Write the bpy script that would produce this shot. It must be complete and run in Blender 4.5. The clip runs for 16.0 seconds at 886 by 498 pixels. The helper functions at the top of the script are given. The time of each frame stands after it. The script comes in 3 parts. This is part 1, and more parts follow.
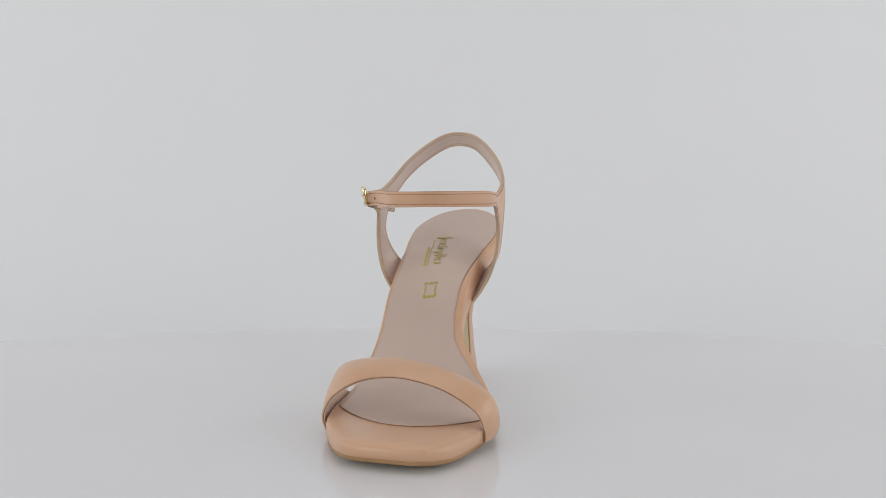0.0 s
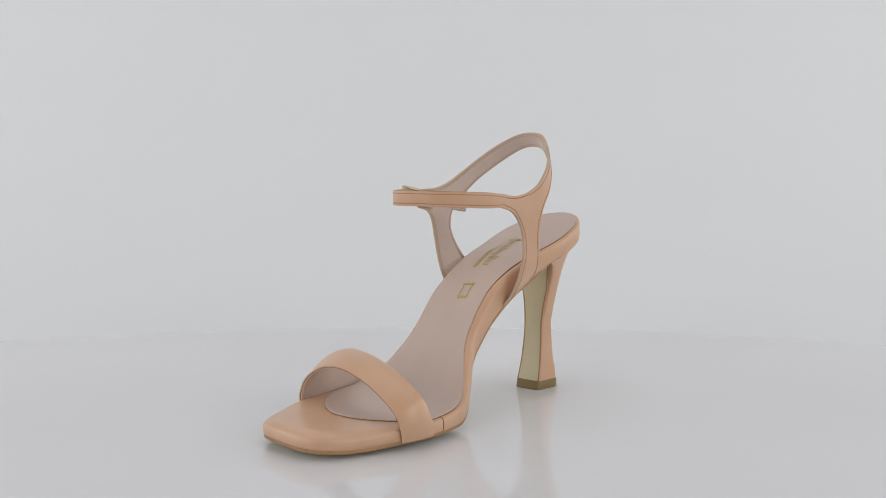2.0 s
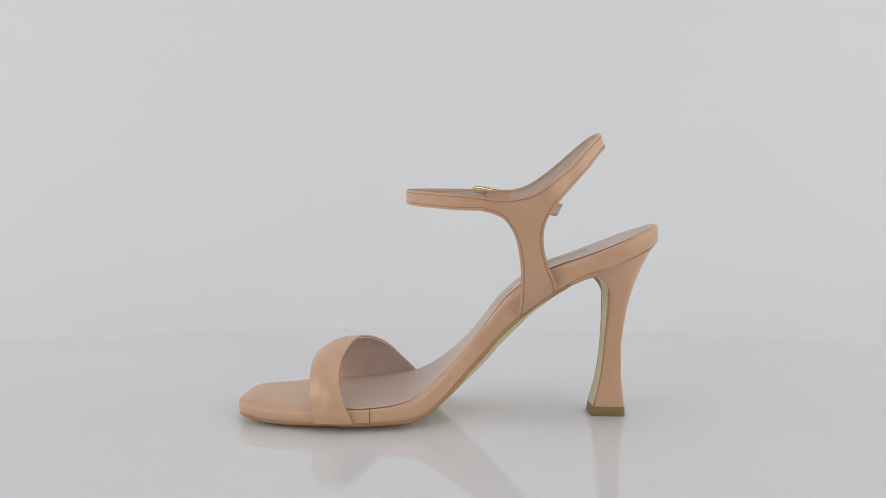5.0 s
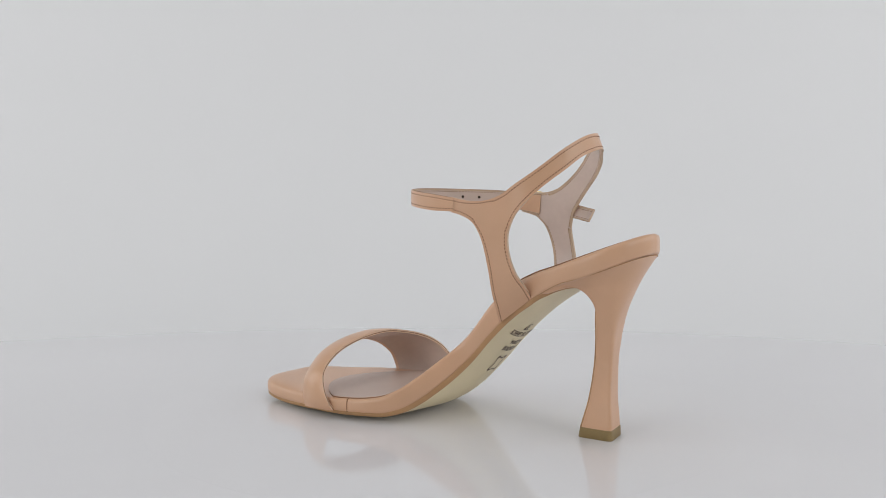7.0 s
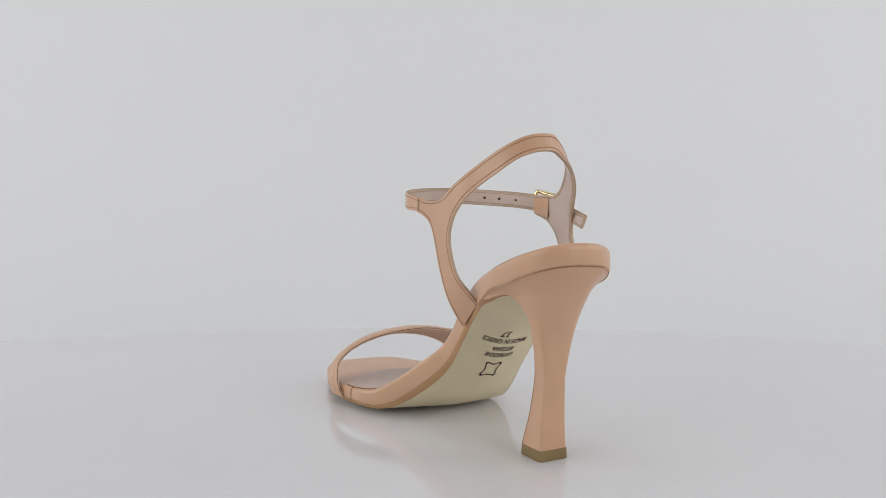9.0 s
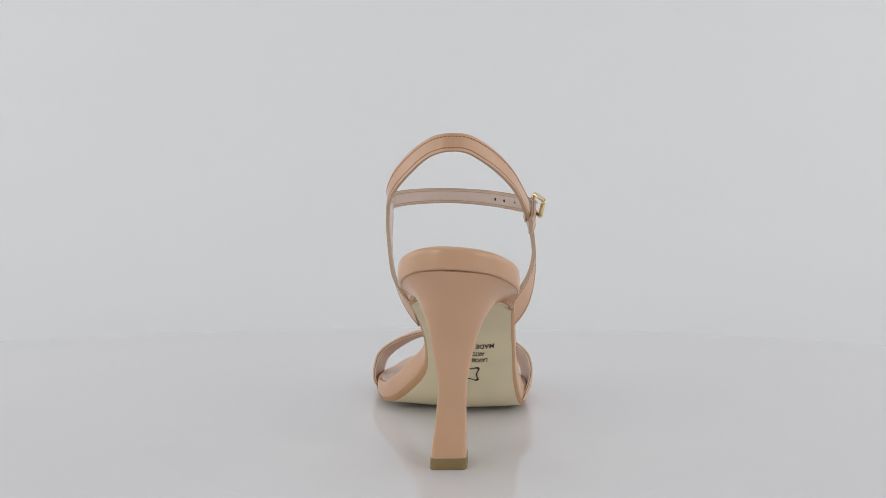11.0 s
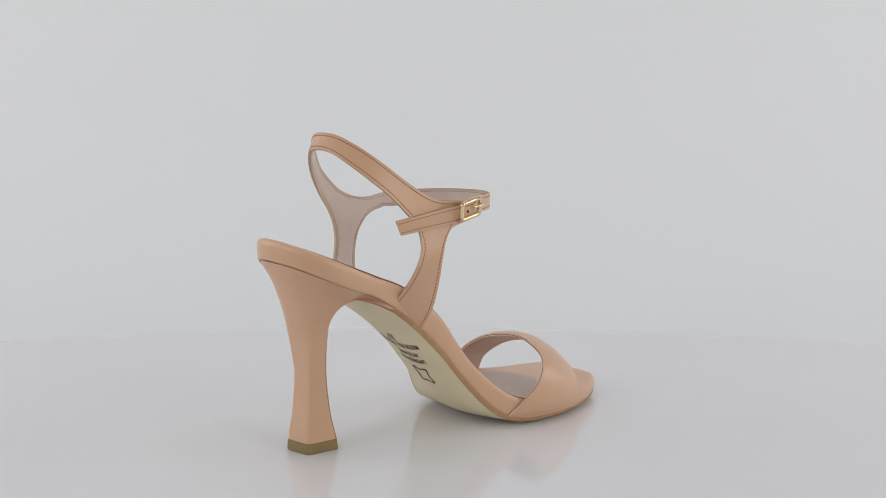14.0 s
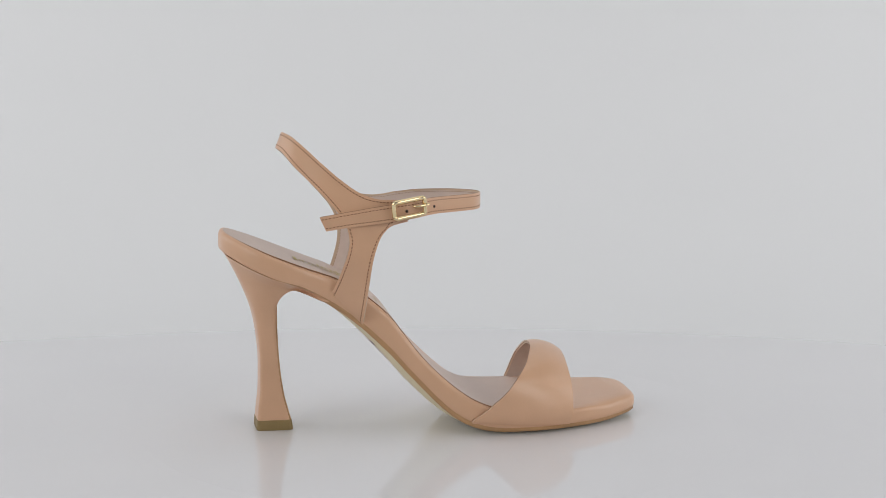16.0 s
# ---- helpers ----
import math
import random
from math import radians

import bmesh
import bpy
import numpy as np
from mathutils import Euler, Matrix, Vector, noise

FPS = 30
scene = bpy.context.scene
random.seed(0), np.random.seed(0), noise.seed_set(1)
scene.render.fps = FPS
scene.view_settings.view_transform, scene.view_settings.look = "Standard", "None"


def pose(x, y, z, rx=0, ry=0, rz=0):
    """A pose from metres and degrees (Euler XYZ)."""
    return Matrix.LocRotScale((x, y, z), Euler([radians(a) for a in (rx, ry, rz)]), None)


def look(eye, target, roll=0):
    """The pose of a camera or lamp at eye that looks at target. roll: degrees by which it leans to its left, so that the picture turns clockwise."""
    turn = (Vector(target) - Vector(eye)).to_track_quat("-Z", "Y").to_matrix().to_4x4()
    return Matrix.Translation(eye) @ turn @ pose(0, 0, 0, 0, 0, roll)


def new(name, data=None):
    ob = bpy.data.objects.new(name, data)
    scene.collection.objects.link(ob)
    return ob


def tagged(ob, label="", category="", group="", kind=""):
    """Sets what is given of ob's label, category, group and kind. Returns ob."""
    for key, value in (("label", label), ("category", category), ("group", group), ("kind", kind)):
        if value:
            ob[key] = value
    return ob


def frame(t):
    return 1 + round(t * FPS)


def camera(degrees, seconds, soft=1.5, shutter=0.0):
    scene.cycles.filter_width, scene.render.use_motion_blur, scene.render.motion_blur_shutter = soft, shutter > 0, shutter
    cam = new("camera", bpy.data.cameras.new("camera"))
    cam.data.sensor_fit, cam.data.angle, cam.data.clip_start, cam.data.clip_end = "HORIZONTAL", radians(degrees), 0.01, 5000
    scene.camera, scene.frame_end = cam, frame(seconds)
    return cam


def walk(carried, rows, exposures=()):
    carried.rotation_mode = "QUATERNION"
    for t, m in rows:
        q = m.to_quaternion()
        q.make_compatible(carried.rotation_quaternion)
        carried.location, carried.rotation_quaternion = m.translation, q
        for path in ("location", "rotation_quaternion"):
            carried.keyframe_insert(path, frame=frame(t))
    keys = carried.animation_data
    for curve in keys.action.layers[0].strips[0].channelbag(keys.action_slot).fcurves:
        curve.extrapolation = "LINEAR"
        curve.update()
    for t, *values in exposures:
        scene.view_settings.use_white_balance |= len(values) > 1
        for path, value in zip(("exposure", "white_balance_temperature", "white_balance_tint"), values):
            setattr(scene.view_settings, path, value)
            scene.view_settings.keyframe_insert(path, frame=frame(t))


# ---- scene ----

# The camera stands still before a turntable.
cam = camera(43.08, 16.0, soft=0.75)
EYE = pose(0.0, -0.58, 0.1499, 83.91, -0.22, -0.08)
walk(cam, [(0.0, EYE), (16.0, EYE)])

# Studio light: a large soft overhead and two soft fronts.
world = bpy.data.worlds.new("studio")
world.use_nodes = True
world.node_tree.nodes["Background"].inputs[0].default_value = (0.9, 0.95, 1.0, 1)
world.node_tree.nodes["Background"].inputs[1].default_value = 0.1
scene.world = world


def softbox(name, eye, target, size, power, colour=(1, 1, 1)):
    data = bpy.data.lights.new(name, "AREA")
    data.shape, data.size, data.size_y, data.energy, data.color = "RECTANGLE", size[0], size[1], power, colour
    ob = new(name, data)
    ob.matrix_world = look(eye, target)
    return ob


softbox("softbox_over", (0.0, 0.1, 1.5), (0, 0.1, 0), (1.6, 1.6), 6.0, (0.985, 0.99, 1.0))
softbox("softbox_left", (-1.3, -1.3, 0.7), (0, 0.1, 0.1), (0.9, 1.1), 9.4, (1.0, 0.985, 0.965))
softbox("softbox_right", (1.3, -1.3, 0.7), (0, 0.1, 0.1), (0.9, 1.1), 9.4, (1.0, 0.985, 0.965))

# Added side fills, no known source: they lift the shade under the sandal.
softbox("side_fill_left", (-1.5, 0.15, 0.55), (0, 0.1, 0.05), (1.2, 0.9), 6.7)
softbox("side_fill_right", (1.5, 0.15, 0.55), (0, 0.1, 0.05), (1.2, 0.9), 6.7)


# ---- materials ----
def material(name, base, rough=0.5, metal=0.0, spot=0.06, spot_scale=60, grain=900, bump=0.06, dark=None, spec=0.5):
    """A surface with two scales of colour variation and a fine relief."""
    m = bpy.data.materials.new(name)
    m.use_nodes = True
    nt = m.node_tree
    n, l = nt.nodes, nt.links
    b = n["Principled BSDF"]
    b.inputs["Roughness"].default_value = rough
    b.inputs["Metallic"].default_value = metal
    b.inputs["Specular IOR Level"].default_value = spec
    co = n.new("ShaderNodeTexCoord")
    big = n.new("ShaderNodeTexNoise")
    big.inputs["Scale"].default_value, big.inputs["Detail"].default_value = spot_scale, 3
    fine = n.new("ShaderNodeTexNoise")
    fine.inputs["Scale"].default_value, fine.inputs["Detail"].default_value = grain, 4
    l.new(co.outputs["Object"], big.inputs["Vector"])
    l.new(co.outputs["Object"], fine.inputs["Vector"])
    add = n.new("ShaderNodeMath")
    add.operation = "MULTIPLY_ADD"
    l.new(fine.outputs["Fac"], add.inputs[0])
    add.inputs[1].default_value = 0.35
    l.new(big.outputs["Fac"], add.inputs[2])
    ramp = n.new("ShaderNodeValToRGB")
    lo = dark or [c * (1 - 2 * spot) for c in base]
    hi = [min(1, c * (1 + spot)) for c in base]
    ramp.color_ramp.elements[0].position, ramp.color_ramp.elements[0].color = 0.35, (*lo, 1)
    ramp.color_ramp.elements[1].position, ramp.color_ramp.elements[1].color = 1.0, (*hi, 1)
    l.new(add.outputs[0], ramp.inputs[0])
    l.new(ramp.outputs[0], b.inputs["Base Color"])
    if bump:
        bp = n.new("ShaderNodeBump")
        bp.inputs["Strength"].default_value, bp.inputs["Distance"].default_value = bump, 0.0005
        l.new(fine.outputs["Fac"], bp.inputs["Height"])
        l.new(bp.outputs[0], b.inputs["Normal"])
    return m


NUDE = material("nude_leather", (0.648, 0.394, 0.25), 0.29, spot=0.04, spot_scale=45, grain=1500, bump=0.12)
SOCK = material("pinkish_insole_leather", (0.58, 0.45, 0.385), 0.42, spot=0.03, spot_scale=50, grain=1500, bump=0.14)
LINING = material("pink_beige_lining", (0.65, 0.525, 0.46), 0.27, spot=0.05, spot_scale=70, grain=420, bump=0.35)
EDGE = material("pale_cut_edge", (0.56, 0.41, 0.29), 0.55, spot=0.08, grain=2000, bump=0.05)
PALE = material("pale_folded_edge", (0.74, 0.55, 0.41), 0.35, spot=0.05, grain=2000, bump=0.05)
INK = material("brown_inked_edge", (0.30, 0.15, 0.07), 0.55, spot=0.1, grain=1500)
WELT = material("ochre_sole_edge", (0.48, 0.275, 0.13), 0.5, spot=0.12, grain=1200)
CREAM = material("cream_outsole", (0.74, 0.645, 0.44), 0.5, spot=0.05, spot_scale=40, grain=1300, bump=0.08)
RUBBER = material("olive_brown_rubber", (0.27, 0.19, 0.078), 0.5, spot=0.08, grain=1500)
BOBBIN = material("tan_thread", (0.42, 0.28, 0.18), 0.7, spot=0.1, grain=3000)
THREAD = material("brown_thread", (0.25, 0.115, 0.05), 0.7, spot=0.1, grain=3000)
GOLD = material("polished_gold", (0.80, 0.66, 0.40), 0.13, metal=1.0, spot=0.02, grain=500, bump=0.02)
FOIL = material("gold_foil_print", (0.50, 0.40, 0.12), 0.5, metal=0.15, spot=0.1, grain=1500)
PRINT = material("dark_stamp_ink", (0.06, 0.022, 0.017), 0.6, spot=0.1)
# near-black that stands for the shade inside the strap's holes
HOLE_SHADE = material("hole_shade", (0.05, 0.03, 0.02), 0.8)
GLOSS = material("glossy_white_acrylic", (0.725, 0.725, 0.75), 0.07, spot=0.01, spot_scale=3, grain=30, bump=0.0, spec=0.4)
WALL = material("grey_studio_paint", (0.5, 0.5, 0.5), 0.8, spot=0.02, spot_scale=2, grain=200, bump=0.03)
PAPER = material("white_backdrop_paper", (0.76, 0.768, 0.782), 0.8, spot=0.008, spot_scale=2, grain=400, bump=0.02)
PAINT = material("white_studio_paint", (0.84, 0.84, 0.84), 0.8, spot=0.02, spot_scale=2, grain=200, bump=0.03)


# ---- helpers for shapes ----
K = 0.00088  # the shoe's lengths below are in units of 0.88 mm


def spline(pts, n, closed=False):
    """n points along a smooth curve through pts, by chord length."""
    p = np.array(pts, float)
    d = np.concatenate([[0], np.cumsum(np.linalg.norm(np.diff(p, axis=0), axis=1) ** 0.7)])
    m = np.empty_like(p)
    m[1:-1] = (p[2:] - p[:-2]) / (d[2:] - d[:-2])[:, None]
    m[0], m[-1] = (p[1] - p[0]) / (d[1] - d[0]), (p[-1] - p[-2]) / (d[-1] - d[-2])
    u = np.linspace(0, d[-1], 60 * len(p))
    k = np.clip(np.searchsorted(d, u, "right") - 1, 0, len(p) - 2)
    h = (d[k + 1] - d[k])[:, None]
    t = ((u - d[k])[:, None]) / h
    q = (2 * t**3 - 3 * t**2 + 1) * p[k] + (t**3 - 2 * t**2 + t) * h * m[k] + (3 * t**2 - 2 * t**3) * p[k + 1] + (t**3 - t**2) * h * m[k + 1]
    s = np.concatenate([[0], np.cumsum(np.linalg.norm(np.diff(q, axis=0), axis=1))])
    w = np.linspace(0, s[-1], n)
    return np.stack([np.interp(w, s, q[:, a]) for a in range(q.shape[1])], 1)


def part(name, verts, faces, mats, parent, label="", scale=K, smooth=True, slots=None):
    me = bpy.data.meshes.new(name)
    me.from_pydata([tuple(float(c) * scale for c in v) for v in verts], [], [tuple(int(i) for i in f) for f in faces])
    for m in mats if isinstance(mats, (list, tuple)) else [mats]:
        me.materials.append(m)
    if slots is not None:
        me.polygons.foreach_set("material_index", slots)
    bm = bmesh.new()
    bm.from_mesh(me)
    bmesh.ops.remove_doubles(bm, verts=bm.verts, dist=1e-6)
    bmesh.ops.recalc_face_normals(bm, faces=bm.faces)
    bm.to_mesh(me)
    bm.free()
    me.polygons.foreach_set("use_smooth", [smooth] * len(me.polygons))
    ob = new(name, me)
    ob.parent = parent
    if label:
        tagged(ob, label)
    return ob


def grid_faces(rows, cols, start=0, wrap=False):
    f = []
    for i in range(rows - 1):
        for j in range(cols if wrap else cols - 1):
            a, b = start + i * cols + j, start + i * cols + (j + 1) % cols
            f.append((a, b, b + cols, a + cols))
    return f


def sharp(ob, degrees=35):
    """Keeps edges above an angle crisp."""
    me = ob.data
    bm = bmesh.new()
    bm.from_mesh(me)
    for e in bm.edges:
        e.smooth = len(e.link_faces) != 2 or e.calc_face_angle(0) < radians(degrees)
    bm.to_mesh(me)
    bm.free()
    return ob


def shell(verts, faces, outward, thick):
    """A sheet given thickness on the side away from outward(): outer, inner and rim faces, with slots 0, 1, 2."""
    v = np.array(verts, float)
    nrm = np.zeros_like(v)
    flip = []
    for f in faces:
        a = v[f[0]]
        n = np.cross(v[f[1]] - a, v[f[2]] - a) + (np.cross(v[f[2]] - a, v[f[3]] - a) if len(f) > 3 else 0)
        out = np.dot(n, outward(v[list(f)].mean(0))) > 0
        flip.append(f if out else f[::-1])
        for i in f:
            nrm[i] += n if out else -n
    nrm /= np.linalg.norm(nrm, axis=1)[:, None] + 1e-9
    inner = v - nrm * thick
    N = len(v)
    edges = {}
    for f in flip:
        for a, b in zip(f, f[1:] + f[:1]):
            if (b, a) in edges:
                del edges[(b, a)]
            else:
                edges[(a, b)] = 1
    fs = [*flip, *[tuple(i + N for i in f[::-1]) for f in flip], *[(b, a, a + N, b + N) for a, b in edges]]
    slots = [0] * len(flip) + [1] * len(flip) + [2] * len(edges)
    return np.concatenate([v, inner]), fs, slots


def weld(v, faces, dist=0.05):
    """Joins points that coincide."""
    key, idx, out = {}, [], []
    for p in v:
        k = tuple(np.round(np.array(p) / dist).astype(int))
        if k not in key:
            key[k] = len(out)
            out.append(p)
        idx.append(key[k])
    fs = []
    for f in faces:
        g = []
        for i in f:
            if idx[i] not in g:
                g.append(idx[i])
        if len(g) > 2:
            fs.append(tuple(g))
    return out, fs


def tube(path, radius, closed=False, n=10, flat=1.0):
    """Rings of a round wire along a path."""
    p = np.array(path, float)
    N = len(p)
    vs = []
    for i in range(N):
        a, b = (p[(i - 1) % N], p[(i + 1) % N]) if closed else (p[max(i - 1, 0)], p[min(i + 1, N - 1)])
        t = (b - a) / (np.linalg.norm(b - a) + 1e-9)
        up = np.array((0, 0, 1.0)) if abs(t[2]) < 0.9 else np.array((0, 1.0, 0))
        s = np.cross(t, up)
        s /= np.linalg.norm(s)
        u = np.cross(s, t)
        for k in range(n):
            c = 2 * math.pi * k / n
            vs.append(p[i] + radius * (math.cos(c) * s * flat + math.sin(c) * u))
    f = grid_faces(N, n, 0, True)
    if closed:
        f += [((N - 1) * n + k, (N - 1) * n + (k + 1) % n, (k + 1) % n, k) for k in range(n)]
    else:
        f += [tuple(range(n)), tuple((N - 1) * n + k for k in range(n))]
    return vs, f


# ---- the studio ----
def box_faces():
    return [(0, 1, 2, 3), (4, 5, 6, 7), (0, 1, 5, 4), (1, 2, 6, 5), (2, 3, 7, 6), (3, 0, 4, 7)]


def slab(name, lo, hi, mat, label):
    (x0, y0, z0), (x1, y1, z1) = lo, hi
    v = [(x0, y0, z0), (x1, y0, z0), (x1, y1, z0), (x0, y1, z0), (x0, y0, z1), (x1, y0, z1), (x1, y1, z1), (x0, y1, z1)]
    ob = part(name, v, box_faces(), mat, None, scale=1, smooth=False)
    return tagged(ob, label, "wall" if "wall" in name else name, kind="structure")


FLOOR = -0.75
slab("floor", (-2.2, -2.4, FLOOR - 0.1), (2.2, 2.4, FLOOR), WALL, "plain grey painted studio floor")
slab("ceiling", (-2.2, -2.4, 2.0), (2.2, 2.4, 2.1), WALL, "plain grey painted studio ceiling")
slab("wall_west", (-2.3, -2.4, FLOOR), (-2.2, 2.4, 2.0), WALL, "plain grey painted studio wall")
slab("wall_east", (2.2, -2.4, FLOOR), (2.3, 2.4, 2.0), WALL, "plain grey painted studio wall")
slab("wall_south", (-2.3, -2.5, FLOOR), (2.3, -2.4, 2.0), WALL, "plain grey painted studio wall")
slab("wall_north", (-2.3, 2.4, FLOOR), (2.3, 2.5, 2.0), WALL, "plain grey painted studio wall")


def build_table():
    """The shooting table that carries the sweep and the turntable."""
    top = new("shooting_table")
    tagged(top, "white shooting table under the paper sweep", "table")
    z = -0.0135
    v = [(x, y, h) for h in (z - 0.03, z) for x, y in ((-1.3, -0.5), (1.3, -0.5), (1.3, 1.0), (-1.3, 1.0))]
    part("tabletop", v, box_faces(), PAINT, top, scale=1, smooth=False)
    for x in (-1.22, 1.16):
        for y in (-0.44, 0.9):
            v = [(x + a, y + b, h) for h in (FLOOR, z - 0.03) for a, b in ((0, 0), (0.06, 0), (0.06, 0.06), (0, 0.06))]
            part("leg", v, box_faces(), PAINT, top, scale=1, smooth=False)


def build_sweep():
    """A seamless paper that rises in a wide curve behind the turntable."""
    prof = [(-0.48, -0.012), (0.34, -0.012)]
    prof += [(0.34 + 0.6 * math.sin(a), -0.012 + 0.6 * (1 - math.cos(a))) for a in np.linspace(0.06, math.pi / 2, 24)]
    prof += [(0.94, 1.7)]
    v = [(x, y, z) for y, z in prof for x in np.linspace(-1.28, 1.28, 5)]
    vs, fs, _ = shell(v, grid_faces(len(prof), 5), lambda p: np.array((0, -1.0, 1.0)), 0.001)
    ob = part("backdrop", vs, fs, PAPER, None, scale=1)
    tagged(ob, "seamless pale grey-white paper backdrop sweep", "backdrop", kind="structure")


build_table()
build_sweep()

RADIUS = 0.152


def build_sheet():
    """A glossy sheet with a gently rounded far edge and a round well for the turntable."""
    n, x1, y0, y1 = 160, 0.5, -0.46, 0.262
    around = [2 * math.pi * k / n for k in range(n)] + [math.atan2(y, x) % (2 * math.pi) for x in (-x1, x1) for y in (y0, y1)]
    around.sort()

    def rim(a, d):
        c, q = math.cos(a), math.sin(a)
        far = min((x1 - d) / abs(c) if abs(c) > 1e-6 else 9, ((y1 if q > 0 else -y0) - d) / abs(q) if abs(q) > 1e-6 else 9)
        return far * c, min(far * q, y1 - d - (far * c) ** 2 / 1.6)

    well = RADIUS
    loops = [[(well * math.cos(a), well * math.sin(a), -0.0116) for a in around], [(well * math.cos(a), well * math.sin(a), -0.00002) for a in around],
             [(*rim(a, 0.001), -0.00002) for a in around], [(*rim(a, 0.0), -0.00102) for a in around], [(*rim(a, 0.0), -0.0116) for a in around]]
    m = len(around)
    ob = part("acrylic_sheet", [p for r in loops for p in r], grid_faces(5, m, 0, True), GLOSS, None, scale=1, smooth=False)
    tagged(ob, "glossy white acrylic sheet lying round the turntable", "sheet")


def build_turntable():
    """A round glossy plate, flush in its sheet, on a low drive ring."""
    t = new("turntable")
    tagged(t, "round glossy white acrylic turntable plate, slowly turning", "turntable")

    def lathe(name, prof, mat, n=160):
        v = [(r * math.cos(a), r * math.sin(a), z) for r, z in prof for a in np.linspace(0, 2 * math.pi, n, endpoint=False)]
        f = grid_faces(len(prof), n, 0, True)
        f += [tuple(range(n)), tuple((len(prof) - 1) * n + k for k in range(n))]
        return sharp(part(name, v, f, mat, t, scale=1), 8)

    lathe("plate", [(RADIUS, -0.008), (RADIUS, 0.0)], GLOSS)
    lathe("bearing_ring", [(0.12, -0.0118), (0.12, -0.0082)], PAINT, 64)
    return t


build_sheet()
turntable = build_turntable()

# ---- the sandal ----
sandal = new("high_heel_sandal")
tagged(sandal, "nude leather high-heeled ankle-strap sandal with gold buckle", "sandal")

# Edge of the footbed in plan, from the back of the heel to the toe: inner and outer side of the foot.
INNER = [(-30.5, -2), (-28.5, 9), (-21, 19.5), (-8, 26), (10, 26.5), (30, 21.5), (50, 15.5), (66, 12), (80, 12.5), (95, 21.8), (112, 32.4), (128, 38), (144, 39.5),
         (160, 38.5), (175, 35), (190, 29.6), (203, 24.6), (211.5, 19.6), (216.6, 13), (218.4, 5), (217.6, -4)]
OUTER = [(-30.5, -2), (-28.5, -13.5), (-21, -25), (-8, -33), (8, -35), (25, -35), (45, -37), (62, -39.5), (76, -41.5), (90, -45), (106, -49.5), (122, -53), (138, -54.5),
         (155, -53.5), (170, -50.5), (186, -44.8), (200, -38), (209, -32), (213.3, -25), (215.4, -16), (217.6, -4)]
TOP = [(-40, 118), (-29, 113.8), (-14, 107.5), (2, 101), (17, 95.3), (33, 89.3), (48, 80), (60, 69.6), (68, 59.2), (76, 48.2), (83, 40), (92, 31.2), (99, 25.3),
       (108, 19.2), (120, 15), (140, 12.8), (165, 12.5), (190, 13), (222, 14.5)]
LOW = [(-40, 107.4), (-29, 102.4), (-14, 95.6), (1, 89.6), (13, 86), (26, 79), (38, 71), (48, 63), (61, 50.5), (70.5, 39.5), (80.5, 28.5), (88, 20.5), (97, 12.5),
       (107, 6.8), (121, 3.2), (135, 2.05), (160, 2.05), (175, 2.6), (192, 3.8), (222, 6.7)]
TOP_C, LOW_C = spline(TOP, 400), spline(LOW, 400)
SKEW = 0.06


def cant(x, y):
    """The inner side of the heel and waist stands a little higher."""
    waist = max(0.0, math.sin(math.pi * min(1, max(0, (x - 35) / 85))))
    return 0.05 * (y + 6) * min(1.0, max(0.0, (105 - x) / 50)) + 0.09 * max(0, y + 10) * waist


def ball(x, y):
    """The sole lies on its outer side and clears the plate under the inner ball."""
    u = min(1.0, max(0.0, (x - 106) / 28)) * min(1.0, max(0.0, (204 - x) / 42))
    w = min(1.0, max(0.0, (y + 22) / 58))
    o = min(1.0, max(0.0, (-34 - y) / 21))
    return u * u * (3 - 2 * u) * (3.1 * w * w * (3 - 2 * w) + 1.7 * o * o * (3 - 2 * o))


def z_top(x, y=-14):
    return float(np.interp(x - SKEW * (y + 14), TOP_C[:, 0], TOP_C[:, 1])) + cant(x, y)


def z_low(x, y=-14):
    return float(np.interp(x - SKEW * (y + 14), LOW_C[:, 0], LOW_C[:, 1])) + cant(x, y) + ball(x, y)


NS = 150
SIDE_I, SIDE_O = spline(INNER, NS), spline(OUTER, NS)


def inset(d):
    """Both sides of the footbed's outline, drawn in by d."""
    loop = np.concatenate([SIDE_I[:-1], SIDE_I[-1:] * 0.5 + SIDE_O[-1:] * 0.5, SIDE_O[-2:0:-1]])
    t = np.roll(loop, -2, 0) - np.roll(loop, 2, 0)
    t /= np.linalg.norm(t, axis=1)[:, None]
    q = loop + d * np.stack([t[:, 1], -t[:, 0]], 1)
    a = q[:NS]
    b = np.concatenate([q[:1], q[NS:][::-1], q[NS - 1:NS]])
    return a, b


def both(a, b):
    return np.concatenate([a, b[-2:0:-1]])


def across(a, b, cols):
    return [a[i] + (b[i] - a[i]) * v for i in range(len(a)) for v in np.linspace(0, 1, cols)]


